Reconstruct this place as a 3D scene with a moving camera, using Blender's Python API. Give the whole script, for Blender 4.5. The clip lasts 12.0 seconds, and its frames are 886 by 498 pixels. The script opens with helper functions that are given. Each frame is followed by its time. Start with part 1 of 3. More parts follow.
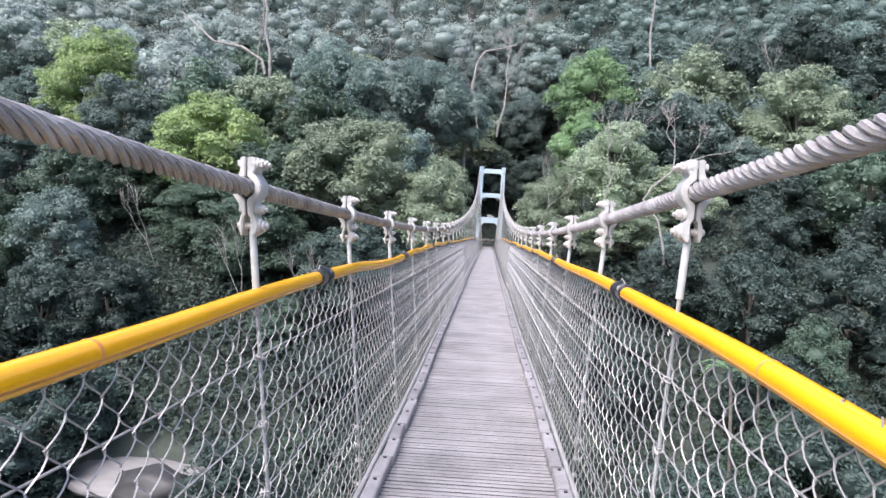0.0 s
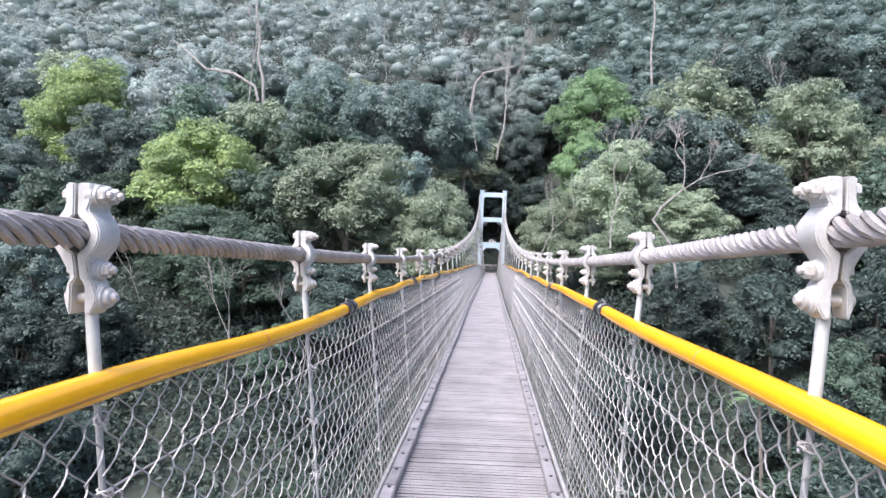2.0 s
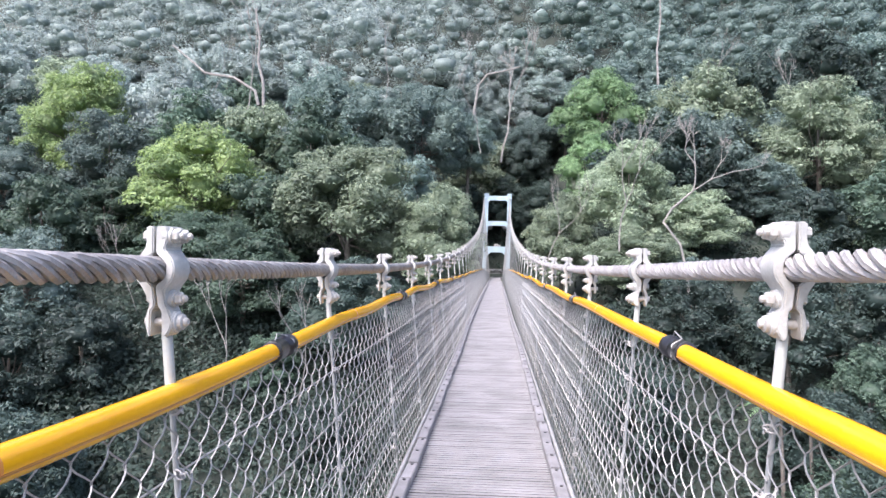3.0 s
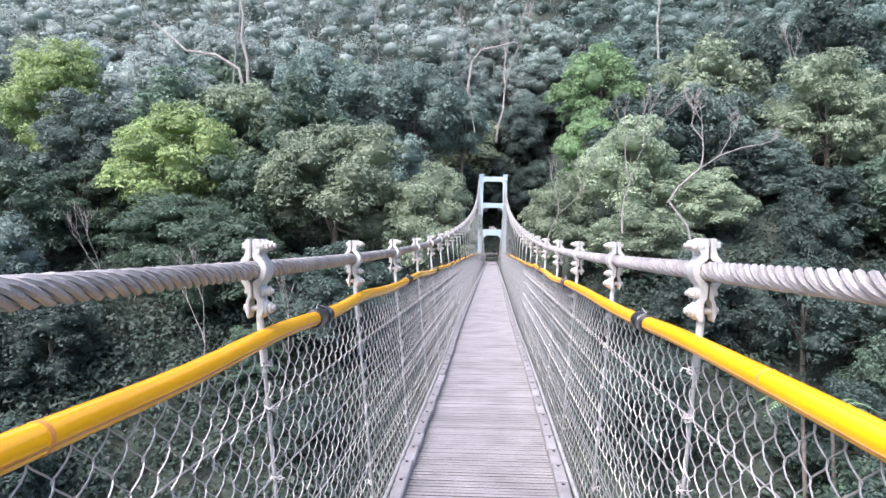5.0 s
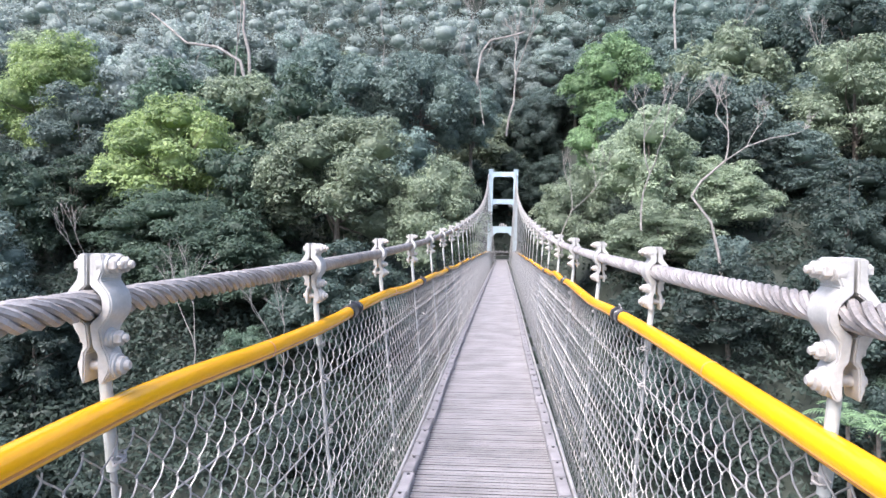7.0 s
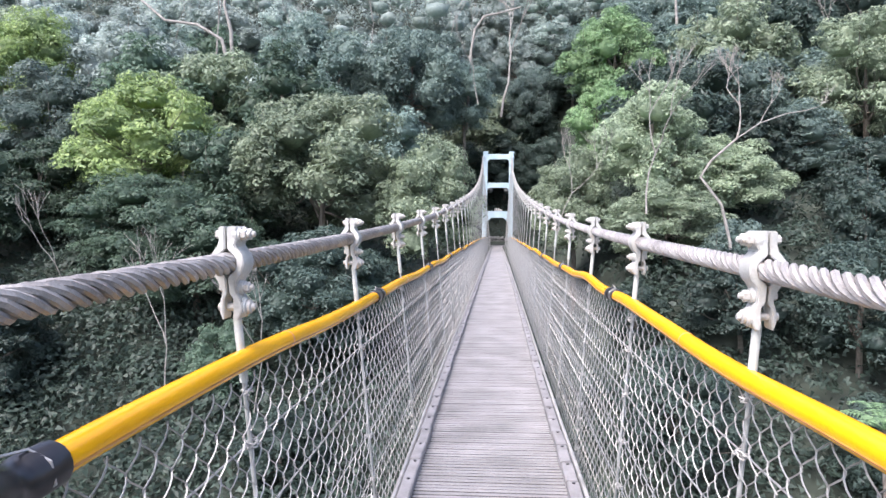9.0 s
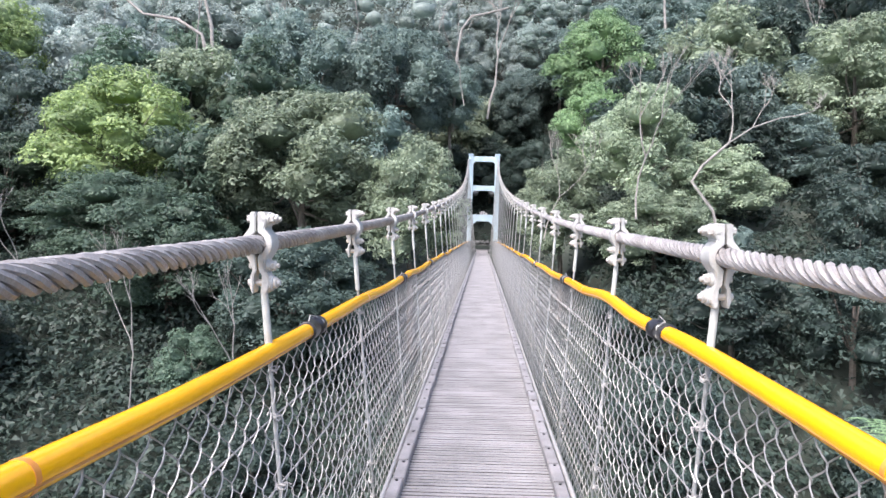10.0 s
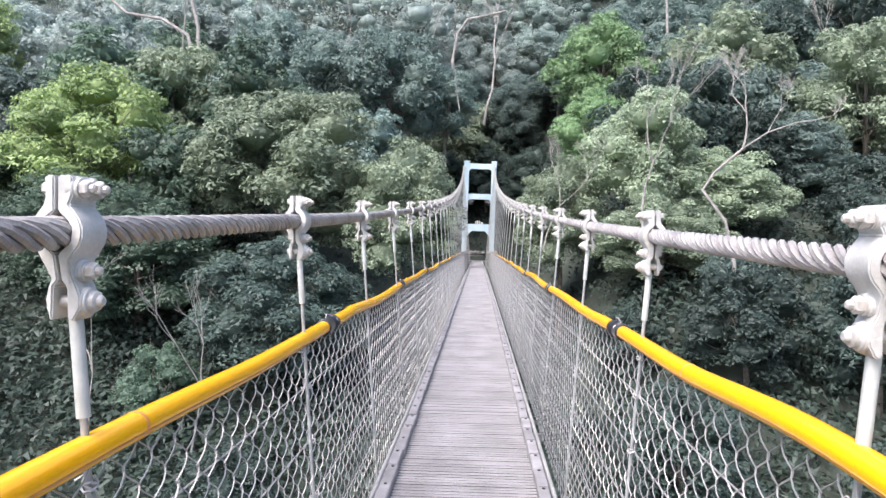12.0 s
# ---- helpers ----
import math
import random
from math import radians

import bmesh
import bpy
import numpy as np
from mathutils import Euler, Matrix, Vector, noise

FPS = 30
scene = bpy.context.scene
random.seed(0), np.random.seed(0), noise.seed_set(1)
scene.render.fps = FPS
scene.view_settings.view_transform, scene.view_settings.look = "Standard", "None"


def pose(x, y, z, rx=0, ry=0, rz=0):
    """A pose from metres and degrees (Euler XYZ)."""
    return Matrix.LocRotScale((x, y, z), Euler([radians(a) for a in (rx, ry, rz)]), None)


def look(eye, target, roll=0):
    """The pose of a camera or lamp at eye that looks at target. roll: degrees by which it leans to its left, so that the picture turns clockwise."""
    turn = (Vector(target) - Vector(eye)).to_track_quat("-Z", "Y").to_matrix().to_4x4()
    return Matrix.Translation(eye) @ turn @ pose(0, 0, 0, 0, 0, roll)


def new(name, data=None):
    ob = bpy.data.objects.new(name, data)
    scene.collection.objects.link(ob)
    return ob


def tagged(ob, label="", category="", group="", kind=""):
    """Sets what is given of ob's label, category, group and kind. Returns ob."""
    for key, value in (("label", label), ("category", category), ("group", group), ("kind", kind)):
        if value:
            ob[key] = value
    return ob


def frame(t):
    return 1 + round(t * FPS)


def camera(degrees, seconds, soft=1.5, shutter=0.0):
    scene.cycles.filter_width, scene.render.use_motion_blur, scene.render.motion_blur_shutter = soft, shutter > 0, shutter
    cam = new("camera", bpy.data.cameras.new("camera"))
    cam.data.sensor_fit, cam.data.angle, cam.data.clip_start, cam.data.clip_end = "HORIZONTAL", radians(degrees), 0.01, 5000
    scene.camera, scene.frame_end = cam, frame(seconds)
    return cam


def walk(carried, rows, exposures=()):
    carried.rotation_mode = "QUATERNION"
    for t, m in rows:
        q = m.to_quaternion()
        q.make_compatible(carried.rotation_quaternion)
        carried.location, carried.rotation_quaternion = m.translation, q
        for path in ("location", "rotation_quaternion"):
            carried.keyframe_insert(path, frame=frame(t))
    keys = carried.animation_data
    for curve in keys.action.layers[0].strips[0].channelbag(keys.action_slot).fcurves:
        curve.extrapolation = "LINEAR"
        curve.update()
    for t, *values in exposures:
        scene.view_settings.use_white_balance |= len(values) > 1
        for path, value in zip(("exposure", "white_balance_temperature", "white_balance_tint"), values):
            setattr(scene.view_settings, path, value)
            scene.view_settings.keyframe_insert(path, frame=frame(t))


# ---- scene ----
# ---- camera ----
cam = camera(67.9, 12.0)
PATH = [
    (0, (0.106, -0.042, 1.411), (-0.033, 1.952, 1.355), 2.4),
    (0.5, (0.142, 0.674, 1.416), (0.009, 2.669, 1.367), 2.3),
    (1, (0.177, 1.452, 1.440), (0.041, 3.447, 1.407), 2.1),
    (1.5, (0.196, 2.303, 1.450), (0.057, 4.298, 1.444), 1.8),
    (2, (0.123, 3.122, 1.464), (-0.026, 5.116, 1.487), 1.2),
    (2.5, (0.16, 3.986, 1.493), (-0.001, 5.979, 1.532), 0.9),
    (3, (0.1, 4.794, 1.495), (-0.064, 6.787, 1.532), 0.7),
    (3.5, (0.059, 5.61, 1.499), (-0.097, 7.604, 1.518), 0.6),
    (5.5, (0.095, 8.773, 1.549), (-0.06, 10.767, 1.532), -0.0),
    (6, (0.148, 9.54, 1.562), (-0.021, 11.533, 1.541), -0.2),
    (6.5, (0.166, 10.331, 1.576), (-0.008, 12.323, 1.554), -0.1),
    (7, (0.129, 11.121, 1.597), (-0.053, 13.112, 1.576), 0.1),
    (9, (0.033, 14.424, 1.621), (-0.133, 16.416, 1.556), -0.3),
    (9.5, (-0.003, 15.239, 1.614), (-0.143, 17.233, 1.548), -0.1),
    (10, (-0.015, 16.059, 1.613), (-0.134, 18.054, 1.558), 0.4),
    (10.5, (-0.12, 16.888, 1.619), (-0.22, 18.885, 1.572), 0.6),
    (11, (-0.033, 17.726, 1.634), (-0.125, 19.723, 1.592), 0.5),
    (11.5, (0.037, 18.487, 1.634), (-0.064, 20.485, 1.603), 0.6),
    (12, (0.033, 19.257, 1.620), (-0.074, 21.254, 1.595), 0.8),
]
walk(cam, [(t, look(eye, target, roll)) for t, eye, target, roll in PATH], exposures=[(0.0, 1.24, 6320, 20), (3.0, 1.4, 6280, 21), (7.0, 1.4, 6300, 20), (12.0, 1.38, 6450, 18)])

# ---- light: an overcast sky over the valley ----
world = bpy.data.worlds.new("world")
scene.world = world
world.use_nodes = True
wn = world.node_tree
sky = wn.nodes.new("ShaderNodeTexSky")
sky.sky_type = "NISHITA"
sky.sun_disc = False
sky.sun_elevation = radians(56)
sky.sun_rotation = radians(214)
sky.air_density, sky.dust_density, sky.ozone_density = 1.0, 3.0, 1.0
wn.nodes["Background"].inputs["Strength"].default_value = 0.15
wn.links.new(sky.outputs["Color"], wn.nodes["Background"].inputs["Color"])
sun = new("sun", bpy.data.lights.new("sun", "SUN"))
sun.data.energy, sun.data.angle, sun.data.color = 2.6, radians(45), (1.0, 0.97, 0.93)
SUN_ROT, SUN_EL = radians(214), radians(56)
sun_from = Vector((math.sin(SUN_ROT) * math.cos(SUN_EL), math.cos(SUN_ROT) * math.cos(SUN_EL), math.sin(SUN_EL)))
sun.matrix_world = look(sun_from * 50, (0, 0, 0))


# ---- materials ----
def material(name, c1, c2, rough=0.6, metal=0.0, scale=8.0, detail=6.0, bump=0.15, fine=60.0, vary=0.0, island=False, spec=0.5, placed=False):
    """Two scales of noise between two colours, with relief; vary: spread of brightness from piece to piece."""
    m = bpy.data.materials.new(name)
    m.use_nodes = True
    nt = m.node_tree
    b = nt.nodes["Principled BSDF"]
    co = nt.nodes.new("ShaderNodeTexCoord")
    where = nt.nodes.new("ShaderNodeNewGeometry").outputs["Position"] if placed else co.outputs["Object"]
    n1 = nt.nodes.new("ShaderNodeTexNoise")
    n1.inputs["Scale"].default_value, n1.inputs["Detail"].default_value = scale, detail
    n2 = nt.nodes.new("ShaderNodeTexNoise")
    n2.inputs["Scale"].default_value, n2.inputs["Detail"].default_value = fine, 3.0
    for n in (n1, n2):
        nt.links.new(where, n.inputs["Vector"])
    add = nt.nodes.new("ShaderNodeMath")
    add.operation = "MULTIPLY_ADD"
    add.inputs[1].default_value = 0.35
    nt.links.new(n2.outputs["Fac"], add.inputs[0])
    nt.links.new(n1.outputs["Fac"], add.inputs[2])
    ramp = nt.nodes.new("ShaderNodeMapRange")
    ramp.inputs["From Min"].default_value, ramp.inputs["From Max"].default_value = 0.45, 0.9
    nt.links.new(add.outputs[0], ramp.inputs["Value"])
    mix = nt.nodes.new("ShaderNodeMix")
    mix.data_type = "RGBA"
    mix.inputs["A"].default_value, mix.inputs["B"].default_value = (*c1, 1), (*c2, 1)
    nt.links.new(ramp.outputs["Result"], mix.inputs["Factor"])
    last = mix.outputs["Result"]
    if vary:
        info = nt.nodes.new("ShaderNodeNewGeometry" if island else "ShaderNodeObjectInfo")
        hsv = nt.nodes.new("ShaderNodeHueSaturation")
        rng = nt.nodes.new("ShaderNodeMapRange")
        rng.inputs["To Min"].default_value, rng.inputs["To Max"].default_value = 1 - vary, 1 + vary
        nt.links.new(info.outputs["Random Per Island" if island else "Random"], rng.inputs["Value"])
        nt.links.new(rng.outputs["Result"], hsv.inputs["Value"])
        nt.links.new(last, hsv.inputs["Color"])
        last = hsv.outputs["Color"]
    nt.links.new(last, b.inputs["Base Color"])
    b.inputs["Roughness"].default_value, b.inputs["Metallic"].default_value = rough, metal
    b.inputs["Specular IOR Level"].default_value = spec
    if bump:
        bp = nt.nodes.new("ShaderNodeBump")
        bp.inputs["Strength"].default_value, bp.inputs["Distance"].default_value = bump, 0.01
        nt.links.new(add.outputs[0], bp.inputs["Height"])
        nt.links.new(bp.outputs["Normal"], b.inputs["Normal"])
    return m


def leaf_material(name, dark, light, through_light=0.38, spread=0.3, gloss=0.5):
    """Foliage: the colour varies from leaf to leaf and from tree to tree."""
    m = bpy.data.materials.new(name)
    m.use_nodes = True
    nt = m.node_tree
    b = nt.nodes["Principled BSDF"]
    geo = nt.nodes.new("ShaderNodeNewGeometry")
    info = nt.nodes.new("ShaderNodeObjectInfo")
    co = nt.nodes.new("ShaderNodeTexCoord")
    n1 = nt.nodes.new("ShaderNodeTexNoise")
    n1.inputs["Scale"].default_value, n1.inputs["Detail"].default_value = 0.45, 3.0
    nt.links.new(co.outputs["Object"], n1.inputs["Vector"])
    add = nt.nodes.new("ShaderNodeMath")
    add.operation = "MULTIPLY_ADD"
    add.inputs[1].default_value = 0.6
    nt.links.new(geo.outputs["Random Per Island"], add.inputs[0])
    nt.links.new(n1.outputs["Fac"], add.inputs[2])
    n2 = nt.nodes.new("ShaderNodeTexNoise")
    n2.inputs["Scale"].default_value, n2.inputs["Detail"].default_value, n2.inputs["Roughness"].default_value = 3.2, 4.0, 0.7
    nt.links.new(co.outputs["Object"], n2.inputs["Vector"])
    ad2 = nt.nodes.new("ShaderNodeMath")
    ad2.operation = "MULTIPLY_ADD"
    ad2.inputs[1].default_value = 1.5
    nt.links.new(n2.outputs["Fac"], ad2.inputs[0])
    nt.links.new(add.outputs[0], ad2.inputs[2])
    rng = nt.nodes.new("ShaderNodeMapRange")
    rng.inputs["From Min"].default_value, rng.inputs["From Max"].default_value = 1.05, 2.1
    nt.links.new(ad2.outputs[0], rng.inputs["Value"])
    mix = nt.nodes.new("ShaderNodeMix")
    mix.data_type = "RGBA"
    mix.inputs["A"].default_value, mix.inputs["B"].default_value = (*dark, 1), (*light, 1)
    nt.links.new(rng.outputs["Result"], mix.inputs["Factor"])
    hsv = nt.nodes.new("ShaderNodeHueSaturation")
    r2 = nt.nodes.new("ShaderNodeMapRange")
    r2.inputs["To Min"].default_value, r2.inputs["To Max"].default_value = 1 - spread, 1 + spread
    nt.links.new(info.outputs["Random"], r2.inputs["Value"])
    nt.links.new(r2.outputs["Result"], hsv.inputs["Value"])
    nt.links.new(mix.outputs["Result"], hsv.inputs["Color"])
    nt.links.new(hsv.outputs["Color"], b.inputs["Base Color"])
    b.inputs["Roughness"].default_value = gloss
    b.inputs["Specular IOR Level"].default_value = 0.35
    tr = nt.nodes.new("ShaderNodeBsdfTranslucent")
    nt.links.new(hsv.outputs["Color"], tr.inputs["Color"])
    ms = nt.nodes.new("ShaderNodeMixShader")
    ms.inputs["Fac"].default_value = through_light
    nt.links.new(b.outputs["BSDF"], ms.inputs[1])
    nt.links.new(tr.outputs["BSDF"], ms.inputs[2])
    nt.links.new(ms.outputs["Shader"], nt.nodes["Material Output"].inputs["Surface"])
    return m


M_CABLE = material("galvanised rope", (0.22, 0.206, 0.196), (0.44, 0.42, 0.40), 0.5, 0.2, 5, bump=0.5, fine=140)
M_CLAMP = material("white painted casting", (0.35, 0.352, 0.333), (0.55, 0.552, 0.525), 0.5, 0.0, 9, bump=0.25, fine=90)
M_BOLT = material("painted bolt", (0.34, 0.32, 0.29), (0.55, 0.55, 0.52), 0.5, 0.1, 30)
M_ROD = material("galvanised rod", (0.26, 0.27, 0.26), (0.42, 0.43, 0.42), 0.45, 0.3, 20)
M_SLEEVE = material("white rod sleeve", (0.33, 0.345, 0.32), (0.48, 0.50, 0.47), 0.45, 0.0, 12)
M_YELLOW = material("yellow plastic sleeve", (0.86, 0.40, 0.002), (0.93, 0.46, 0.004), 0.18, 0.0, 3, bump=0.05, fine=40)
M_SEAM = material("seam of the sleeve", (0.42, 0.17, 0.02), (0.55, 0.25, 0.04), 0.6, 0.0, 10)
M_TAPE = material("orange tape", (0.62, 0.22, 0.03), (0.72, 0.30, 0.06), 0.5, 0.0, 10)
M_BLACK = material("black rubber coupling", (0.012, 0.012, 0.014), (0.028, 0.028, 0.032), 0.3, 0.0, 10, bump=0.1)
M_WIRE = material("galvanised wire", (0.27, 0.266, 0.255), (0.44, 0.433, 0.418), 0.45, 0.25, 9, bump=0.1)
M_TIE = material("wire tie", (0.30, 0.29, 0.275), (0.47, 0.46, 0.44), 0.5, 0.1, 20)
SLAT = ((0.155, 0.151, 0.151), (0.275, 0.267, 0.267))
M_SLAT = material("grey weathered slat", *SLAT, 0.7, 0.0, 2.2, bump=0.3, fine=45, vary=0.08, placed=True)
M_SLATS = material("grey weathered slats", *SLAT, 0.7, 0.0, 2.2, bump=0.3, fine=45, vary=0.08, island=True, placed=True)
M_GRIME_SHADE = material("dirt and painted shade between the slats", (0.022, 0.021, 0.021), (0.050, 0.048, 0.047), 0.9, 0.0, 9, placed=True)
M_CURB = material("grey curb timber", (0.165, 0.16, 0.16), (0.28, 0.272, 0.275), 0.7, 0.0, 6, bump=0.3, fine=70, vary=0.15, placed=True)
M_STEEL = material("grey painted steel", (0.16, 0.17, 0.17), (0.26, 0.27, 0.27), 0.55, 0.1, 7)
M_TOWER = material("pale blue tower paint", (0.34, 0.47, 0.53), (0.47, 0.59, 0.64), 0.55, 0.0, 1.2, bump=0.1, fine=12)
M_BARK = material("grey brown bark", (0.10, 0.085, 0.07), (0.22, 0.20, 0.17), 0.85, 0.0, 3, bump=0.6, fine=25)
M_PALE = material("pale bark", (0.19, 0.18, 0.165), (0.36, 0.345, 0.315), 0.8, 0.0, 2, bump=0.4, fine=20)
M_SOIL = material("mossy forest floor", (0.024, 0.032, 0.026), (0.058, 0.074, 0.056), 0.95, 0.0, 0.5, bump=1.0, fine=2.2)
M_ROCK = material("grey river rock", (0.16, 0.16, 0.155), (0.32, 0.32, 0.31), 0.8, 0.0, 0.9, bump=0.6, fine=9, vary=0.2)
M_DARKROCK = material("dark wet rock", (0.02, 0.02, 0.02), (0.05, 0.05, 0.048), 0.6, 0.0, 0.9, bump=0.6, fine=9)
M_GRAVEL = material("pale gravel bank", (0.15, 0.147, 0.14), (0.27, 0.263, 0.255), 0.9, 0.0, 0.5, bump=0.6, fine=7)
M_WATER = material("shallow river water", (0.05, 0.06, 0.055), (0.10, 0.11, 0.10), 0.12, 0.0, 0.4, bump=0.3, fine=2)
M_ROAD = material("grey landing", (0.13, 0.13, 0.14), (0.20, 0.20, 0.21), 0.85, 0.0, 0.8, bump=0.4, fine=10)
M_WALL = material("grey landing wall", (0.25, 0.26, 0.26), (0.40, 0.41, 0.41), 0.8, 0.0, 0.9, bump=0.4, fine=10)

L_DARK = leaf_material("dark evergreen leaves", (0.033, 0.054, 0.047), (0.100, 0.150, 0.125))
L_MID = leaf_material("green leaves", (0.047, 0.082, 0.060), (0.150, 0.230, 0.160))
L_OLIVE = leaf_material("olive leaves", (0.105, 0.148, 0.102), (0.395, 0.485, 0.335))
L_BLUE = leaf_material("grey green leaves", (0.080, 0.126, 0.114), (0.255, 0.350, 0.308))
# haze over the upper hill, put into a paler leaf colour
L_HAZY = leaf_material("leaves with haze in the colour", (0.180, 0.235, 0.222), (0.470, 0.560, 0.515), 0.45)
L_BRIGHT = leaf_material("bright green leaves", (0.120, 0.210, 0.115), (0.370, 0.560, 0.285), spread=0.12)
L_YELLOW = leaf_material("yellow green leaves", (0.105, 0.170, 0.090), (0.420, 0.550, 0.215), spread=0.1)
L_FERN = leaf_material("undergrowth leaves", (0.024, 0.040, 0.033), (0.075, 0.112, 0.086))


# ---- builders ----
class Shape:
    """Gathers tubes, prisms and boxes into one mesh."""

    def __init__(self):
        self.v, self.f = [], []

    def tube(self, pts, r, sides=8, caps=True, phase=0.0):
        pts = [Vector(p) for p in pts]
        n, base = len(pts), len(self.v)
        rad = r if isinstance(r, (list, tuple)) else [r] * n
        up = None
        for i, p in enumerate(pts):
            d = (pts[min(i + 1, n - 1)] - pts[max(i - 1, 0)]).normalized()
            if up is None:
                up = Vector((0, 0, 1)) if abs(d.z) < 0.9 else Vector((1, 0, 0))
            a = up - d * up.dot(d)
            a.normalize()
            up = a
            b = d.cross(a)
            for k in range(sides):
                w = 2 * math.pi * k / sides + phase
                self.v.append(p + (a * math.cos(w) + b * math.sin(w)) * rad[i])
        for i in range(n - 1):
            for k in range(sides):
                k2 = (k + 1) % sides
                self.f.append((base + i * sides + k, base + i * sides + k2, base + (i + 1) * sides + k2, base + (i + 1) * sides + k))
        if caps:
            self.f.append(tuple(base + k for k in reversed(range(sides))))
            self.f.append(tuple(base + (n - 1) * sides + k for k in range(sides)))
        return self

    def prism(self, profile, a, b, place):
        """A profile of (u, v) pairs swept from a to b; place(u, v, w) gives the point."""
        base, n = len(self.v), len(profile)
        for w in (a, b):
            self.v.extend(Vector(place(u, v, w)) for u, v in profile)
        for k in range(n):
            k2 = (k + 1) % n
            self.f.append((base + k, base + k2, base + n + k2, base + n + k))
        self.f.append(tuple(base + k for k in reversed(range(n))))
        self.f.append(tuple(base + n + k for k in range(n)))
        return self

    def box(self, c, s, cut=0.0):
        """A box of centre c and size s; cut: its long edges' chamfer, along the longest side."""
        ax = max(range(3), key=lambda i: s[i])
        o = [i for i in range(3) if i != ax]
        hu, hv, k = s[o[0]] / 2, s[o[1]] / 2, cut
        prof = [(-hu, -hv), (hu, -hv), (hu, hv), (-hu, hv)]
        if k:
            prof = [(-hu + k, -hv), (hu - k, -hv), (hu, -hv + k), (hu, hv - k), (hu - k, hv), (-hu + k, hv), (-hu, hv - k), (-hu, -hv + k)]

        def place(u, v, w):
            p = [0, 0, 0]
            p[o[0]], p[o[1]], p[ax] = c[o[0]] + u, c[o[1]] + v, c[ax] + w
            return p
        return self.prism(prof, -s[ax] / 2, s[ax] / 2, place)

    def mesh(self, name, mat, smooth=False):
        me = bpy.data.meshes.new(name)
        me.from_pydata([tuple(v) for v in self.v], [], self.f)
        bm = bmesh.new()
        bm.from_mesh(me)
        bmesh.ops.recalc_face_normals(bm, faces=bm.faces)
        bm.to_mesh(me)
        bm.free()
        me.materials.append(mat)
        if smooth:
            me.shade_smooth()
            me.set_sharp_from_angle(angle=radians(50))
        return me


def part(name, me, parent, label="", m=None):
    ob = new(name, me)
    ob.parent = parent
    if m is not None:
        ob.matrix_basis = m
    return tagged(ob, label)


def thing(name, label, category, m=None, group="", kind="", me=None):
    ob = new(name, me)
    if m is not None:
        ob.matrix_basis = m
    return tagged(ob, label, category, group, kind)


# ---- the bridge's lines ----
LOW = 12.0          # the low point of the cables
BAY = 2.0           # hanger spacing
FIRST = 2.8         # a hanger's place
TOWER_Y = 95.0
Y0, Y1 = FIRST - 3 * BAY, TOWER_Y + 0.6
HALF_DECK = 0.476


def between(table, y):
    """Smooth steps between the places of a table of (y, value)."""
    if y <= table[0][0]:
        return table[0][1]
    for (a, p), (b, q) in zip(table, table[1:]):
        if y <= b:
            k = (y - a) / (b - a)
            return p + (q - p) * k * k * (3 - 2 * k)
    return table[-1][1]


def deck_z(y):
    return -0.00012 * max(y - 18, 0) ** 2


def deck_x(y):
    return between([(4, 0.055), (10, 0.015), (14, 0.01), (22, -0.035), (TOWER_Y, -0.07)], y)


def cable_x(y):
    return 0.955 + 0.80 * max(0.0, (y - 22) / 73) ** 1.7


def cable_z(y, side):
    twist = (0.0045 if side < 0 else -0.001) * (min(y, 22) - 12)
    if y < 26:
        return 1.425 + 0.0021 * (y - LOW) ** 2 + twist
    d = y - 26
    return 1.837 + 0.0588 * d + 0.00092 * d * d + twist * max(0.0, 1 - d / 30)


def rail_x(y):
    return 0.91 + 0.5 * max(0.0, (y - 30) / 65) ** 1.7


# heights of the handrail at every metre from 1 m on; it waves a little along its way
RAIL_LEFT = [1.049, 1.061, 1.087, 1.097, 1.099, 1.07, 1.062, 1.081, 1.11, 1.106, 1.132, 1.117, 1.144, 1.118, 1.111, 1.131, 1.131, 1.101, 1.093, 1.094, 1.095, 1.072, 1.075, 1.078]
RAIL_RIGHT = [1.011, 1.053, 1.075, 1.094, 1.106, 1.102, 1.102, 1.114, 1.114, 1.123, 1.126, 1.105, 1.103, 1.114, 1.112, 1.101, 1.078, 1.096, 1.113, 1.098, 1.132, 1.088, 1.085, 1.075]


def rail_z(y, side):
    if y > 24:
        return deck_z(y) + 1.08 + 0.012 * math.sin(y * 1.7 + side) + 0.012 * math.sin(y * 0.9)
    h = RAIL_LEFT if side < 0 else RAIL_RIGHT
    f = min(max(y - 1.0, 0.0), len(h) - 1.001)
    i = int(f)
    k = f - i
    p, q, r, w = h[max(i - 1, 0)], h[i], h[i + 1], h[min(i + 2, len(h) - 1)]
    return q + 0.5 * k * (r - p + k * (2 * p - 5 * q + 4 * r - w + k * (3 * (q - r) + w - p)))


BAYS = [FIRST + BAY * k for k in range(-3, 46)]


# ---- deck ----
def dark_sides(me):
    """Dirt and the joints' shade, put as dark colour on the slats' upright sides."""
    me.materials.append(M_GRIME_SHADE)
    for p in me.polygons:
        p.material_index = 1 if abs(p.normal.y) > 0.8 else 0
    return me


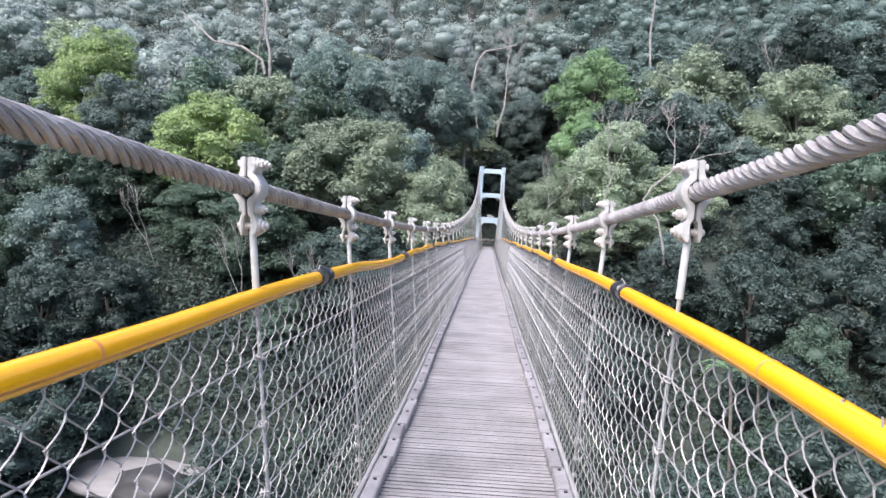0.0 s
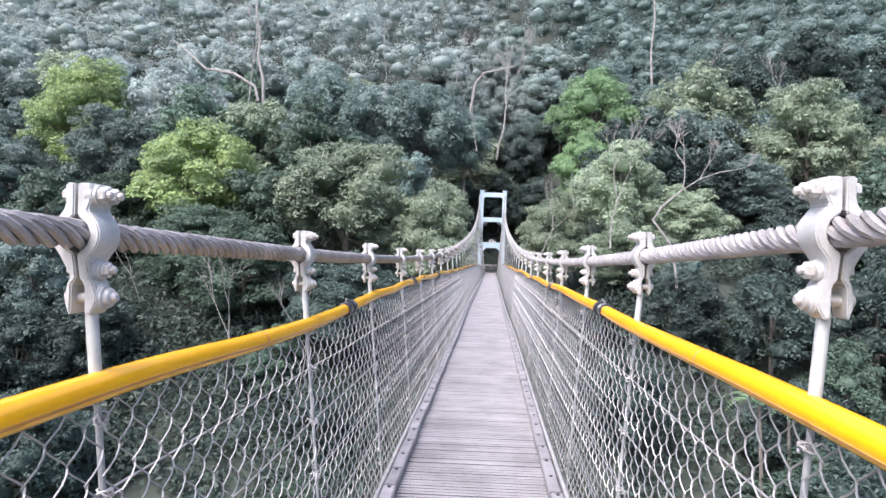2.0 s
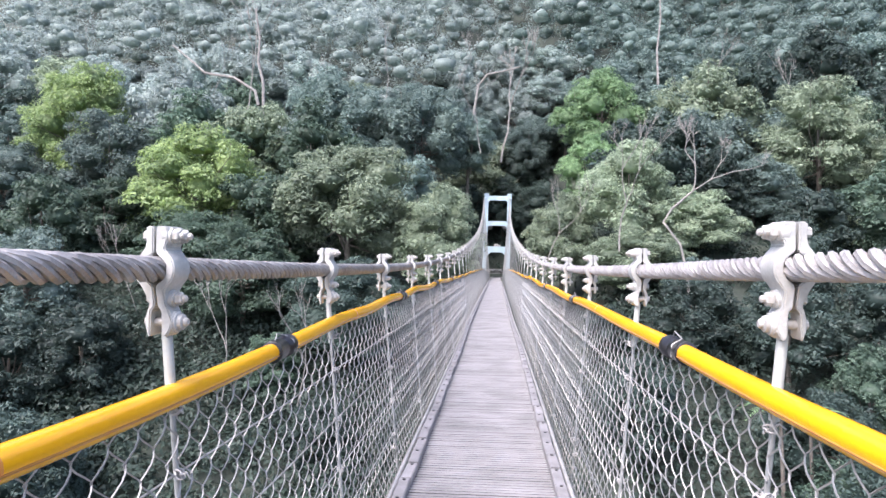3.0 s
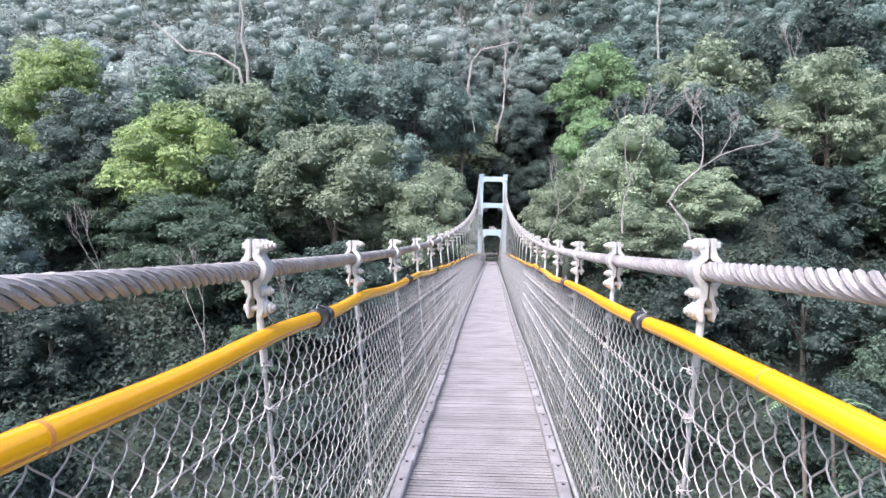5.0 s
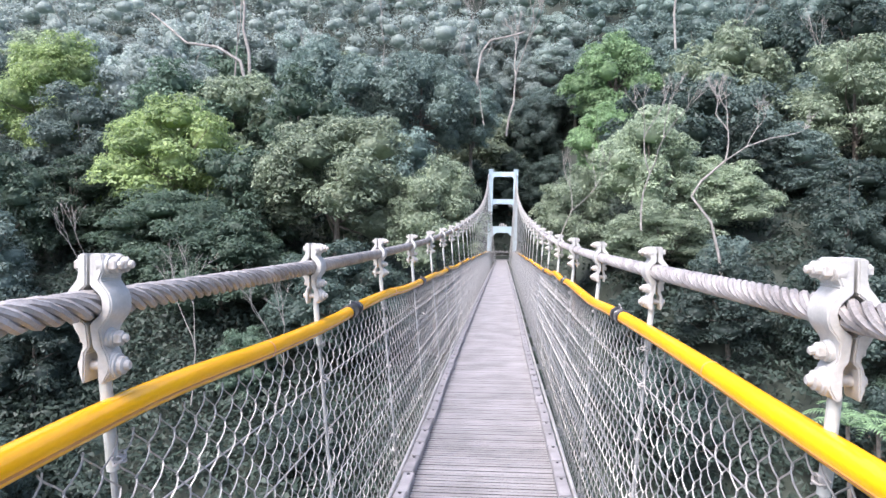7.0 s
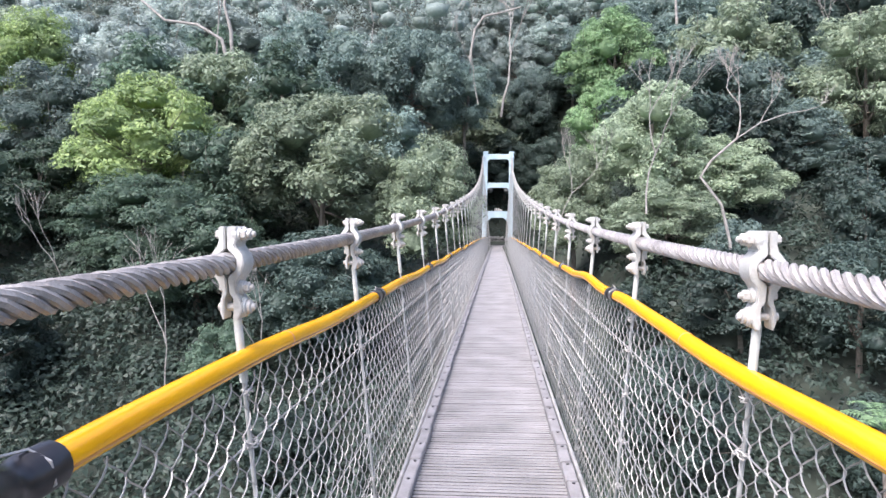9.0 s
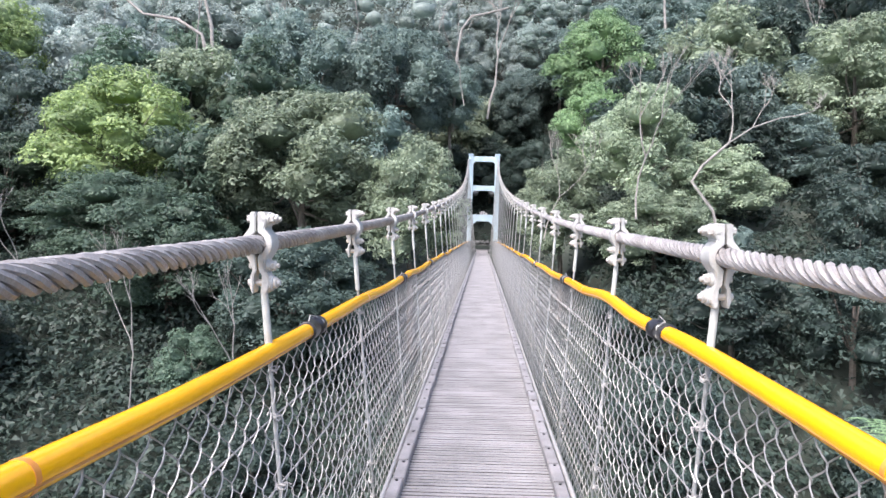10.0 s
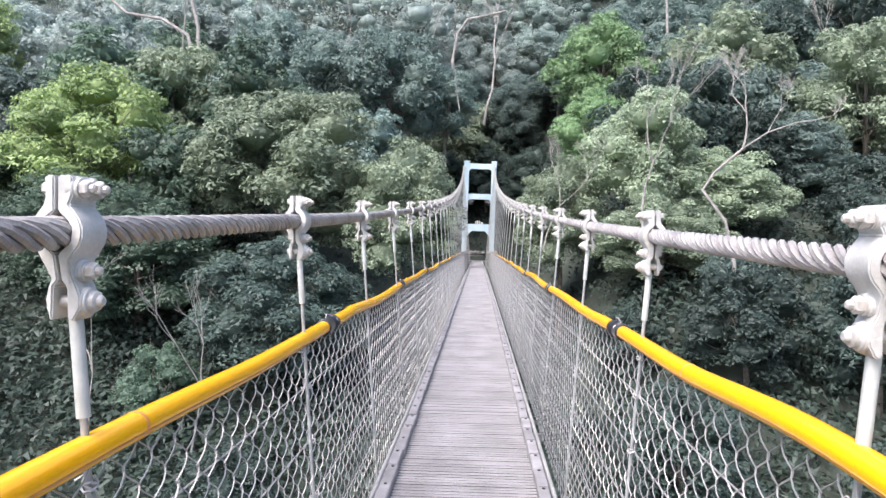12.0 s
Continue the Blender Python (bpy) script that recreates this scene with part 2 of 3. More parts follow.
def build_deck():
    deck = thing("deck", "grey weathered slatted footbridge deck on steel beams", "bridge deck", kind="structure")
    pitch = 0.052
    sl = Shape().prism([(-0.0185, -0.045), (0.0185, -0.045), (0.0185, -0.003), (0.016, 0.0), (-0.016, 0.0), (-0.0185, -0.003)],
                       -HALF_DECK, HALF_DECK, lambda u, v, w: (w, u, v))
    sl = dark_sides(sl.mesh("slat", M_SLAT))
    rest = Shape()
    n = int((Y1 - Y0) / pitch)
    near = 0
    for i in range(n):
        y = Y0 + i * pitch
        z = deck_z(y) + random.uniform(-0.0015, 0.0015)
        if 3.3 < y and near < 300:
            near += 1
            part("slat", sl, deck, m=pose(deck_x(y) + random.uniform(-0.003, 0.003), y, z, random.uniform(-0.6, 0.6), 0, random.uniform(-0.08, 0.08)))
        else:
            rest.prism([(-0.0185, -0.045), (0.0185, -0.045), (0.0185, -0.003), (0.016, 0.0), (-0.016, 0.0), (-0.0185, -0.003)],
                       -HALF_DECK, HALF_DECK, lambda u, v, w: (w + deck_x(y), y + u, z + v))
    tagged(part("slats", dark_sides(rest.mesh("slats", M_SLATS)), deck, "grey weathered slats"), kind="stuff")
    for x in (-0.4, 0.0, 0.4):
        s = Shape()
        ys = [Y0 + (Y1 - Y0) * k / 24 for k in range(25)]
        for a, b in zip(ys, ys[1:]):
            s.prism([(-0.035, -0.17), (0.035, -0.17), (0.035, -0.046), (-0.035, -0.046)], a, b, lambda u, v, w: (x + u + deck_x(w), w, deck_z(w) + v))
        part("stringer", s.mesh("stringer", M_STEEL), deck)
    beam = Shape().prism([(-0.03, -0.64), (0.03, -0.64), (0.03, -0.56), (-0.03, -0.56)], -0.81, 0.81, lambda u, v, w: (w, u, v))
    for x in (-0.4, 0.0, 0.4):
        beam.box((x, 0, -0.36), (0.05, 0.05, 0.4), 0.004)
    beam = beam.mesh("cross_beam", M_STEEL)
    for y in BAYS:
        part("cross_beam", beam, deck, m=pose(0, y, deck_z(y)))


build_deck()


def build_curb(side):
    curb = thing("curb", "row of short grey timber curb blocks along the deck edge", "curb", kind="structure")
    L = BAY / 6
    blk = Shape().box((0, 0, 0.03), (0.075, L - 0.012, 0.062), 0.008).mesh("curb_block", M_CURB)
    bolt = Shape().tube([(0, 0, 0.055), (0, 0, 0.068)], 0.011, 6).mesh("curb_bolt", M_BLACK)
    k = 0
    y = Y0 + L / 2
    while y < Y1:
        k += 1
        m = pose(deck_x(y) + side * (HALF_DECK + 0.028) + random.uniform(-0.006, 0.006), y, deck_z(y) + random.uniform(-0.004, 0.004), random.uniform(-1, 1), 0, random.uniform(-1.2, 1.2))
        b = part("curb_block", blk, curb, m=m)
        if 3 < y < 34:
            part("bolt", bolt, b, m=pose(0, L / 2 - 0.04, 0))
        y += L
    # the rope that holds the fence's foot
    pts = [(side * (HALF_DECK + 0.09) + deck_x(Y0 + (Y1 - Y0) * i / 60), Y0 + (Y1 - Y0) * i / 60, deck_z(Y0 + (Y1 - Y0) * i / 60) + 0.04) for i in range(61)]
    thing("edge_rope", "pale steel rope along the foot of the fence", "rope", me=Shape().tube(pts, 0.015, 8).mesh("edge_rope", M_WIRE, True))


build_curb(-1)
build_curb(1)


# ---- main cables: six strands laid round a core ----
def build_cable(side):
    cable = thing("main_cable", "thick grey twisted steel main suspension cable", "cable", group="main cables")
    R, rs, pitch = 0.0288, 0.0128, 0.38
    for k in range(6):
        s = Shape()
        y, rings = Y0 - 0.4, []
        while y < TOWER_Y - 0.3:
            w = -2 * math.pi * y / pitch + k * math.pi / 3
            rings.append(Vector((side * cable_x(y) + R * math.cos(w), y, cable_z(y, side) + R * math.sin(w))))
            y += 0.036 if y < 25 else 0.09 if y < 40 else 0.25
        near = [p for p in rings if p.y < 25]
        # near strands show their own laid wires as ridges
        for i, p in enumerate(near):
            d = (near[min(i + 1, len(near) - 1)] - near[max(i - 1, 0)]).normalized()
            e = d.cross(Vector((1, 0, 0))).normalized()
            g = d.cross(e)
            for j in range(14):
                a = 2 * math.pi * j / 14 + p.y * 5.5
                s.v.append(p + (e * math.cos(a) + g * math.sin(a)) * rs * (1.03 if j % 2 else 0.89))
        for i in range(len(near) - 1):
            for j in range(14):
                j2 = (j + 1) % 14
                s.f.append((i * 14 + j, i * 14 + j2, (i + 1) * 14 + j2, (i + 1) * 14 + j))
        s.tube(rings[len(near) - 1:], rs, 6)
        part("strand", s.mesh("strand", M_CABLE), cable)
    pts = [(side * cable_x(y), y, cable_z(y, side)) for y in [Y0 - 0.4 + (TOWER_Y - Y0) * i / 160 for i in range(161)]]
    part("core", Shape().tube(pts, 0.019, 8).mesh("core", M_CABLE, True), cable)


build_cable(-1)
build_cable(1)


# ---- hangers ----
def clamp_half(lean):
    """One half of a cable clamp: flange, saddle and lug; x is outwards from the split; lean: thickness of flange and lug."""
    prof = [(0.004, 0.135), (0.040, 0.135), (0.045, 0.128), (0.043, 0.085), (0.034, 0.066)]
    for a in range(50, -51, -20):
        prof.append((0.008 + 0.062 * math.cos(radians(a)), 0.064 * math.sin(radians(a))))
    prof += [(0.036, -0.066), (0.034, -0.110), (0.046, -0.128), (0.056, -0.155), (0.054, -0.180), (0.040, -0.205), (0.026, -0.212), (0.020, -0.200), (0.018, -0.128), (0.004, -0.115), (0.004, -0.05)]
    for a in range(-60, 61, 20):
        prof.append((0.004 + 0.036 * math.cos(radians(a)), 0.042 * math.sin(radians(a))))
    prof.append((0.004, 0.05))
    prof = [(0.004 + (u - 0.004) * (lean if abs(v) > 0.066 and u > 0.03 else 0.93), v) for u, v in prof]
    s = Shape()
    if lean > 0.8:
        # raised seats under the nuts
        for by, bz in ((-0.025, 0.105), (0.027, 0.105), (0.0, -0.092)):
            s.tube([(0.02, by, bz), (0.044, by, bz), (0.049, by, bz)], [0.031, 0.028, 0.022], 12)
        s.tube([(0.02, 0, -0.165), (0.055, 0, -0.165), (0.062, 0, -0.165)], [0.040, 0.036, 0.028], 12)
    s.prism(prof, -0.052, 0.052, lambda u, v, w: (u, w * (1.0 if v > -0.07 else 0.72), v))
    me = s.mesh("clamp_half", M_CLAMP)
    bm = bmesh.new()
    bm.from_mesh(me)
    bmesh.ops.bevel(bm, geom=[e for e in bm.edges if len(e.link_faces) == 2 and e.calc_face_angle(0) > 0.6], offset=0.004, segments=2, affect="EDGES")
    bm.to_mesh(me)
    bm.free()
    me.shade_smooth()
    me.set_sharp_from_angle(angle=radians(40))
    return me


ME_OUTER, ME_INNER = clamp_half(0.6), clamp_half(0.92)
ME_BOLT = Shape().tube([(-0.045, 0, 0), (-0.028, 0, 0)], 0.016, 6).tube([(-0.04, 0, 0), (0.070, 0, 0), (0.080, 0, 0), (0.084, 0, 0)], [0.010, 0.011, 0.011, 0.006], 8).tube([(0.046, 0, 0), (0.050, 0, 0)], 0.025, 14).tube([(0.050, 0, 0), (0.066, 0, 0), (0.070, 0, 0)], [0.021, 0.021, 0.017], 6).mesh("clamp_bolt", M_BOLT)
ME_PIN = Shape().tube([(-0.05, 0, 0), (0.082, 0, 0), (0.088, 0, 0)], [0.015, 0.015, 0.010], 10).tube([(0.058, 0, 0), (0.072, 0, 0), (0.076, 0, 0)], [0.025, 0.025, 0.019], 10).mesh("pin", M_BOLT, True)
ME_SLEEVE = Shape().tube([(0, 0, -0.16), (0, 0, -0.19), (0, 0, -0.2), (0, 0, -0.45)], [0.011, 0.013, 0.0165, 0.0165], 10).mesh("rod_sleeve", M_SLEEVE, True)
ME_ROD = Shape().tube([(0, 0, 0), (0, 0, -1)], 0.0095, 8).mesh("rod", M_ROD, True)


def build_hanger(side, y):
    x, z = side * cable_x(y), cable_z(y, side)
    foot = Vector((side * 0.775, y, deck_z(y) - 0.56))
    top = Vector((x, y, z))
    h = thing("hanger", "white cable clamp with galvanised hanger rod on the main cable", "bridge hanger", pose(x, y, z, random.uniform(-1.5, 1.5), 0, random.uniform(-2, 2)), "bridge hangers")
    tilt = math.atan2((foot - top).x, -(foot - top).z)
    down = Matrix.Rotation(-tilt, 4, "Y")
    part("clamp_half", ME_INNER if side < 0 else ME_OUTER, h)
    part("clamp_half", ME_OUTER if side < 0 else ME_INNER, h, m=pose(0, 0, 0, 0, 0, 180))
    for by, bz in ((-0.025, 0.105), (0.027, 0.105), (0.0, -0.092)):
        part("bolt", ME_BOLT, h, m=pose(0, by, bz, 0, 0, 0 if side < 0 else 180))
    part("pin", ME_PIN, h, m=pose(0, 0, -0.165, 0, 0, 0 if side < 0 else 180))
    part("sleeve", ME_SLEEVE, h, "white rod sleeve", down)
    L = (foot - top).length
    part("rod", ME_ROD, h, "galvanised steel rod", down @ Matrix.Translation((0, 0, -0.44)) @ Matrix.Diagonal((1, 1, L - 0.44, 1)))
    return h


for side in (-1, 1):
    for y in BAYS:
        if y < TOWER_Y - 2:
            build_hanger(side, y)


# ---- fence: chain link from the handrail to the deck's edge ----
NET = [(0.905, 1.075), (0.785, -0.60)]
NET_H = 1.68


def net_point(v):
    """The net's profile, v metres down from the handrail."""
    (ax, az), (bx, bz) = NET
    k = v / NET_H
    return ax + (bx - ax) * k, az + (bz - az) * k


def net_mesh(side, fine, cols=27):
    """One bay of chain link: upright flattened spirals that hook into one another."""
    s = Shape()
    rows = 12 if cols > 20 else 9
    pu, pv = BAY / cols, NET_H / rows
    steps = 8 if fine else 2
    for i in range(cols):
        pts = []
        shift = random.uniform(-0.003, 0.003)
        for j in range(rows * steps + 1):
            w = 2 * math.pi * (j / steps + 0.5 * (i % 2))
            # rounded zigzag across, and from the front of the fabric to its back
            u = (i + 0.5) * pu + pu * 0.56 * math.asin(0.96 * math.cos(w)) / 1.287 + shift
            x, z = net_point(j * pv / steps)
            o = 0.011 * math.sin(w) if fine else 0.0
            pts.append((side * (x - o), u + random.uniform(-0.001, 0.001), z))
        s.tube(pts, 0.003 if fine else 0.0036 if cols > 20 else 0.005, 3, False)
    return s.mesh("net_panel", M_WIRE, fine)


def build_fence(side):
    fence = thing("chain_link_fence", "galvanised chain-link fence with lacing wires along the footbridge", "fence", group="bridge fences")
    fine, far, farthest = net_mesh(side, True), net_mesh(side, False), net_mesh(side, False, 18)
    for y in BAYS:
        slope = math.degrees(math.atan2(deck_z(y + BAY) - deck_z(y), BAY))
        if y + BAY < TOWER_Y:
            part("net_panel", fine if y < 24 else far if y < 52 else farthest, fence, m=pose(side * (rail_x(y) - 0.91) * 0.7, y, deck_z(y), slope, 0, 0))
    for v in (0.26, 0.56, 0.87, 1.17, 1.60):
        x, z = net_point(v)
        pts = []
        for y in BAYS:
            for q in (0.0, 0.5):
                w = y + q * BAY
                pts.append((side * (x + 0.012 + (rail_x(w) - 0.91) * 0.7), w, deck_z(w) + z - (random.uniform(0.0, 0.02) if q else 0)))
        part("lacing_wire", Shape().tube(pts, 0.004, 5).mesh("lacing_wire", M_WIRE, True), fence, "straight galvanised lacing wire")
    tie = Shape()
    for a in range(3):
        ring = [(0.022 * math.cos(w * 0.7 + a), 0.028 * math.sin(w * 0.7 + a) , 0.012 * a + 0.006 * math.cos(w * 1.9) - 0.012) for w in range(9)]
        tie.tube(ring, 0.005, 4)
    tie.tube([(0.01, 0.02, 0), (0.0, 0.05, 0.02), (-0.02, 0.06, 0.0)], 0.004, 4)
    me = tie.mesh("wire_tie", M_TIE, True)
    for y in BAYS:
        if y > 34:
            continue
        for v in (0.06, 0.26, 0.56, 0.87, 1.17, 1.30, 1.42, 1.60):
            x, z = net_point(v)
            x *= side
            part("wire_tie", me, fence, m=pose(x, y, deck_z(y) + z, random.uniform(-25, 25), random.uniform(-20, 20), random.uniform(0, 360)) @ Matrix.Scale(0.75, 4))


build_fence(-1)
build_fence(1)


# ---- handrail: yellow sleeves joined by black couplings ----
def build_rail(side):
    first = 3.93
    joints = [first + 3.89 * k for k in range(-2, 24) if first + 3.89 * k < TOWER_Y - 1]
    coup = Shape().tube([(0, -0.13, 0), (0, -0.125, 0), (0, -0.03, 0), (0, -0.025, 0), (0, 0.03, 0), (0, 0.035, 0), (0, 0.125, 0), (0, 0.13, 0)],
                        [0.041, 0.051, 0.051, 0.046, 0.046, 0.052, 0.052, 0.041], 18).mesh("coupling", M_BLACK, True)
    wire = Shape().tube([(0.0, 0.07, -0.05), (0.05, 0.07, -0.02), (0.045, 0.065, 0.03), (0.0, 0.06, 0.055), (0.0, -0.05, 0.075), (0.0, -0.08, 0.045)], 0.0035, 5).mesh("coupling_wire", M_WIRE, True)
    for a, b in zip(joints, joints[1:]):
        seg = thing("handrail_tube", "glossy yellow plastic handrail sleeve with a lengthwise seam", "handrail", group="handrail tubes")
        n = 28 if a < 36 else 8
        pts = []
        for i in range(n + 1):
            y = a + (b - a) * i / n
            pts.append(Vector((side * rail_x(y), y, rail_z(y, side))))
        part("sleeve", Shape().tube(pts, 0.040, 16).mesh("sleeve", M_YELLOW, True), seg)
        inner = [p + Vector((-side * 0.0375, 0, -0.0125)) for p in pts]
        if a < 36:
            k = int(n * random.uniform(0.4, 0.65))
            q = pts[k] + (pts[k + 1] - pts[k]) * 0.12
            part("tape_band", Shape().tube([pts[k], q], 0.0412, 16).mesh("tape_band", M_TAPE, True), seg, "worn orange tape band")
        part("seam", Shape().tube(inner, 0.004, 5).mesh("seam", M_SEAM, True), seg, "brown seam line")
    for y in joints:
        c = thing("pipe_coupling", "black rubber pipe coupling on the yellow handrail", "pipe coupling", pose(side * rail_x(y), y, rail_z(y, side), math.degrees(math.atan2(rail_z(y + 0.15, side) - rail_z(y - 0.15, side), 0.3)), 0, random.uniform(-1.5, 1.5)), "handrail couplings", me=coup)
        part("tie_wire", wire, c, "bent galvanised tie wire", pose(0, 0, 0, 0, 0, 0 if side < 0 else 180))


build_rail(-1)
build_rail(1)


# ---- tower ----
def build_tower():
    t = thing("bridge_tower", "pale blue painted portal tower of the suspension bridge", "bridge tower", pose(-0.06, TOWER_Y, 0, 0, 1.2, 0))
    W, leg, H = 1.57, 0.56, 10.66
    for s in (-1, 1):
        part("leg", Shape().box((s * W, 0, H / 2 - 2), (leg, 0.75, H + 4), 0.03).mesh("leg", M_TOWER), t)
        part("cap", Shape().box((s * W, 0, H + 0.06), (leg + 0.08, 0.85, 0.14), 0.02).mesh("cap", M_TOWER), t)
        part("saddle", Shape().tube([(s * 1.76, -0.9, 10.0), (s * 1.76, -0.3, 10.18), (s * 1.76, 0.3, 10.18), (s * 1.76, 0.9, 9.9)], 0.11, 8).mesh("saddle", M_TOWER), t)
    i = W - leg / 2
    for lo, hi, c in ((9.88, 10.5, 0.22), (6.43, 7.04, 0.22), (2.79, 3.58, 0.55)):
        prof = [(-i, hi), (i, hi), (i, lo - c), (i - c, lo), (-i + c, lo), (-i, lo - c)]
        part("cross_beam", Shape().prism(prof, -0.28, 0.28, lambda u, v, w: (u, w, v)).mesh("cross_beam", M_TOWER), t)
    for x, w, h in ((-0.32, 0.10, 0.34), (-0.12, 0.16, 0.40), (0.12, 0.16, 0.40), (0.40, 0.26, 0.22)):
        part("sign_bar", Shape().box((x, -0.2, 3.58 + h / 2), (w, 0.06, h), 0.01).mesh("sign_bar", M_CLAMP), t, "small white upright sign bar")


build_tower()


# ---- ground ----
def ground_z(x, y):
    """River bed under the span, the far bank's slope and the hill behind."""
    def smooth(a, b, v):
        k = min(1.0, max(0.0, (v - a) / (b - a)))
        return k * k * (3 - 2 * k)
    z = -17.5 + 15.5 * smooth(40, 70, y + 0.05 * abs(x)) + 0.42 * max(0, min(y, 100) - 66)
    z += 0.72 * max(0, min(y, 230) - 100)
    z += 14 * smooth(25, -60, y)
    z += 4 * smooth(35, 110, abs(x))
    z += 1.6 * noise.noise(Vector((x * 0.045, y * 0.045, 0.3))) + 0.5 * noise.noise(Vector((x * 0.16, y * 0.16, 4)))
    k = smooth(13, 5, abs(x))
    z = z * (1 - k) + min(z, -9 + 8 * smooth(72, 95, y) + 0.95 * max(0, y - 103)) * k
    if abs(x) < 5 and 90 < y < 103:
        k = 1 - smooth(2.6, 5, abs(x))
        z = z * (1 - k) + (deck_z(TOWER_Y) - 0.06) * k
    return z


def build_ground():
    s = Shape()
    xs = [-1500, -700, -350] + [-220 + 5 * i for i in range(89)] + [350, 700, 1500]
    ys = [-1500, -600, -200, -100] + [-60 + 4 * i for i in range(84)] + [350, 600, 1500]
    for y in ys:
        for x in xs:
            s.v.append(Vector((x, y, min(ground_z(x, y), 200))))
    n = len(xs)
    for j in range(len(ys) - 1):
        for i in range(n - 1):
            s.f.append((j * n + i, j * n + i + 1, (j + 1) * n + i + 1, (j + 1) * n + i))
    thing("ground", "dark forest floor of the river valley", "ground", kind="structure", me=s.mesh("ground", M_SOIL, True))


build_ground()
tagged(new("river", Shape().prism([(-200, -16.3), (200, -16.3), (200, -16.9), (-200, -16.9)], -8, 24, lambda u, v, w: (u, w, v)).mesh("river", M_WATER)), "dark shallow river under the bridge", "river", kind="structure")


# ---- trees ----
def leaf_cloud(centres, radii, count, size, rng, flat=0.62, inner=0.12):
    """Leaves on the upper shells of the puffs: small pointed blades."""
    centres, radii = np.array(centres), np.array(radii)
    w = radii ** 2 / (radii ** 2).sum()
    pick = rng.choice(len(radii), count, p=w)
    d = rng.normal(size=(count, 3))
    d /= np.linalg.norm(d, axis=1)[:, None]
    d[:, 2] = np.where(d[:, 2] < -0.35, -d[:, 2], d[:, 2])
    shell = 1 - np.abs(rng.normal(0, inner, count))
    pos = centres[pick] + d * (radii[pick] * shell)[:, None] * np.array([1, 1, flat])
    nrm = d * 0.9 + np.array([0, 0, 0.45]) + rng.normal(0, 0.26, (count, 3))
    nrm /= np.linalg.norm(nrm, axis=1)[:, None]
    t = np.cross(nrm, rng.normal(size=(count, 3)))
    t /= np.linalg.norm(t, axis=1)[:, None]
    b = np.cross(nrm, t)
    L = (size * rng.uniform(0.6, 1.35, count))[:, None]
    W = L * rng.uniform(0.4, 0.65, count)[:, None]
    v = np.stack([pos - t * L + b * W, pos + t * L - nrm * L * 0.3, pos - t * L - b * W], 1).reshape(-1, 3)
    f = np.arange(count * 3).reshape(-1, 3)
    return v, f


def leaf_mesh(name, v, f, mat):
    me = bpy.data.meshes.new(name)
    me.vertices.add(len(v))
    me.vertices.foreach_set("co", v.astype(np.float32).ravel())
    me.loops.add(f.size)
    me.loops.foreach_set("vertex_index", f.astype(np.int32).ravel())
    me.polygons.add(len(f))
    me.polygons.foreach_set("loop_start", np.arange(0, f.size, 3, dtype=np.int32))
    me.update(calc_edges=True)
    me.materials.append(mat)
    return me


def lump(centre, radius, seed, squash, detail=2):
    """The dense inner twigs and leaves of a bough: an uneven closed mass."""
    bm = bmesh.new()
    bmesh.ops.create_icosphere(bm, subdivisions=detail, radius=1.0)
    v = np.array([tuple(p.co * (1 + 0.3 * noise.noise(p.co * 2.1 + Vector((seed, 0, 0))) + 0.45 * noise.noise(p.co * 6.3 + Vector((0, seed, 0))))) for p in bm.verts])
    bm.verts.index_update()
    f = np.array([[p.index for p in q.verts] for q in bm.faces])
    bm.free()
    return v * radius * np.array([1, 1, squash]) + np.array(centre), f


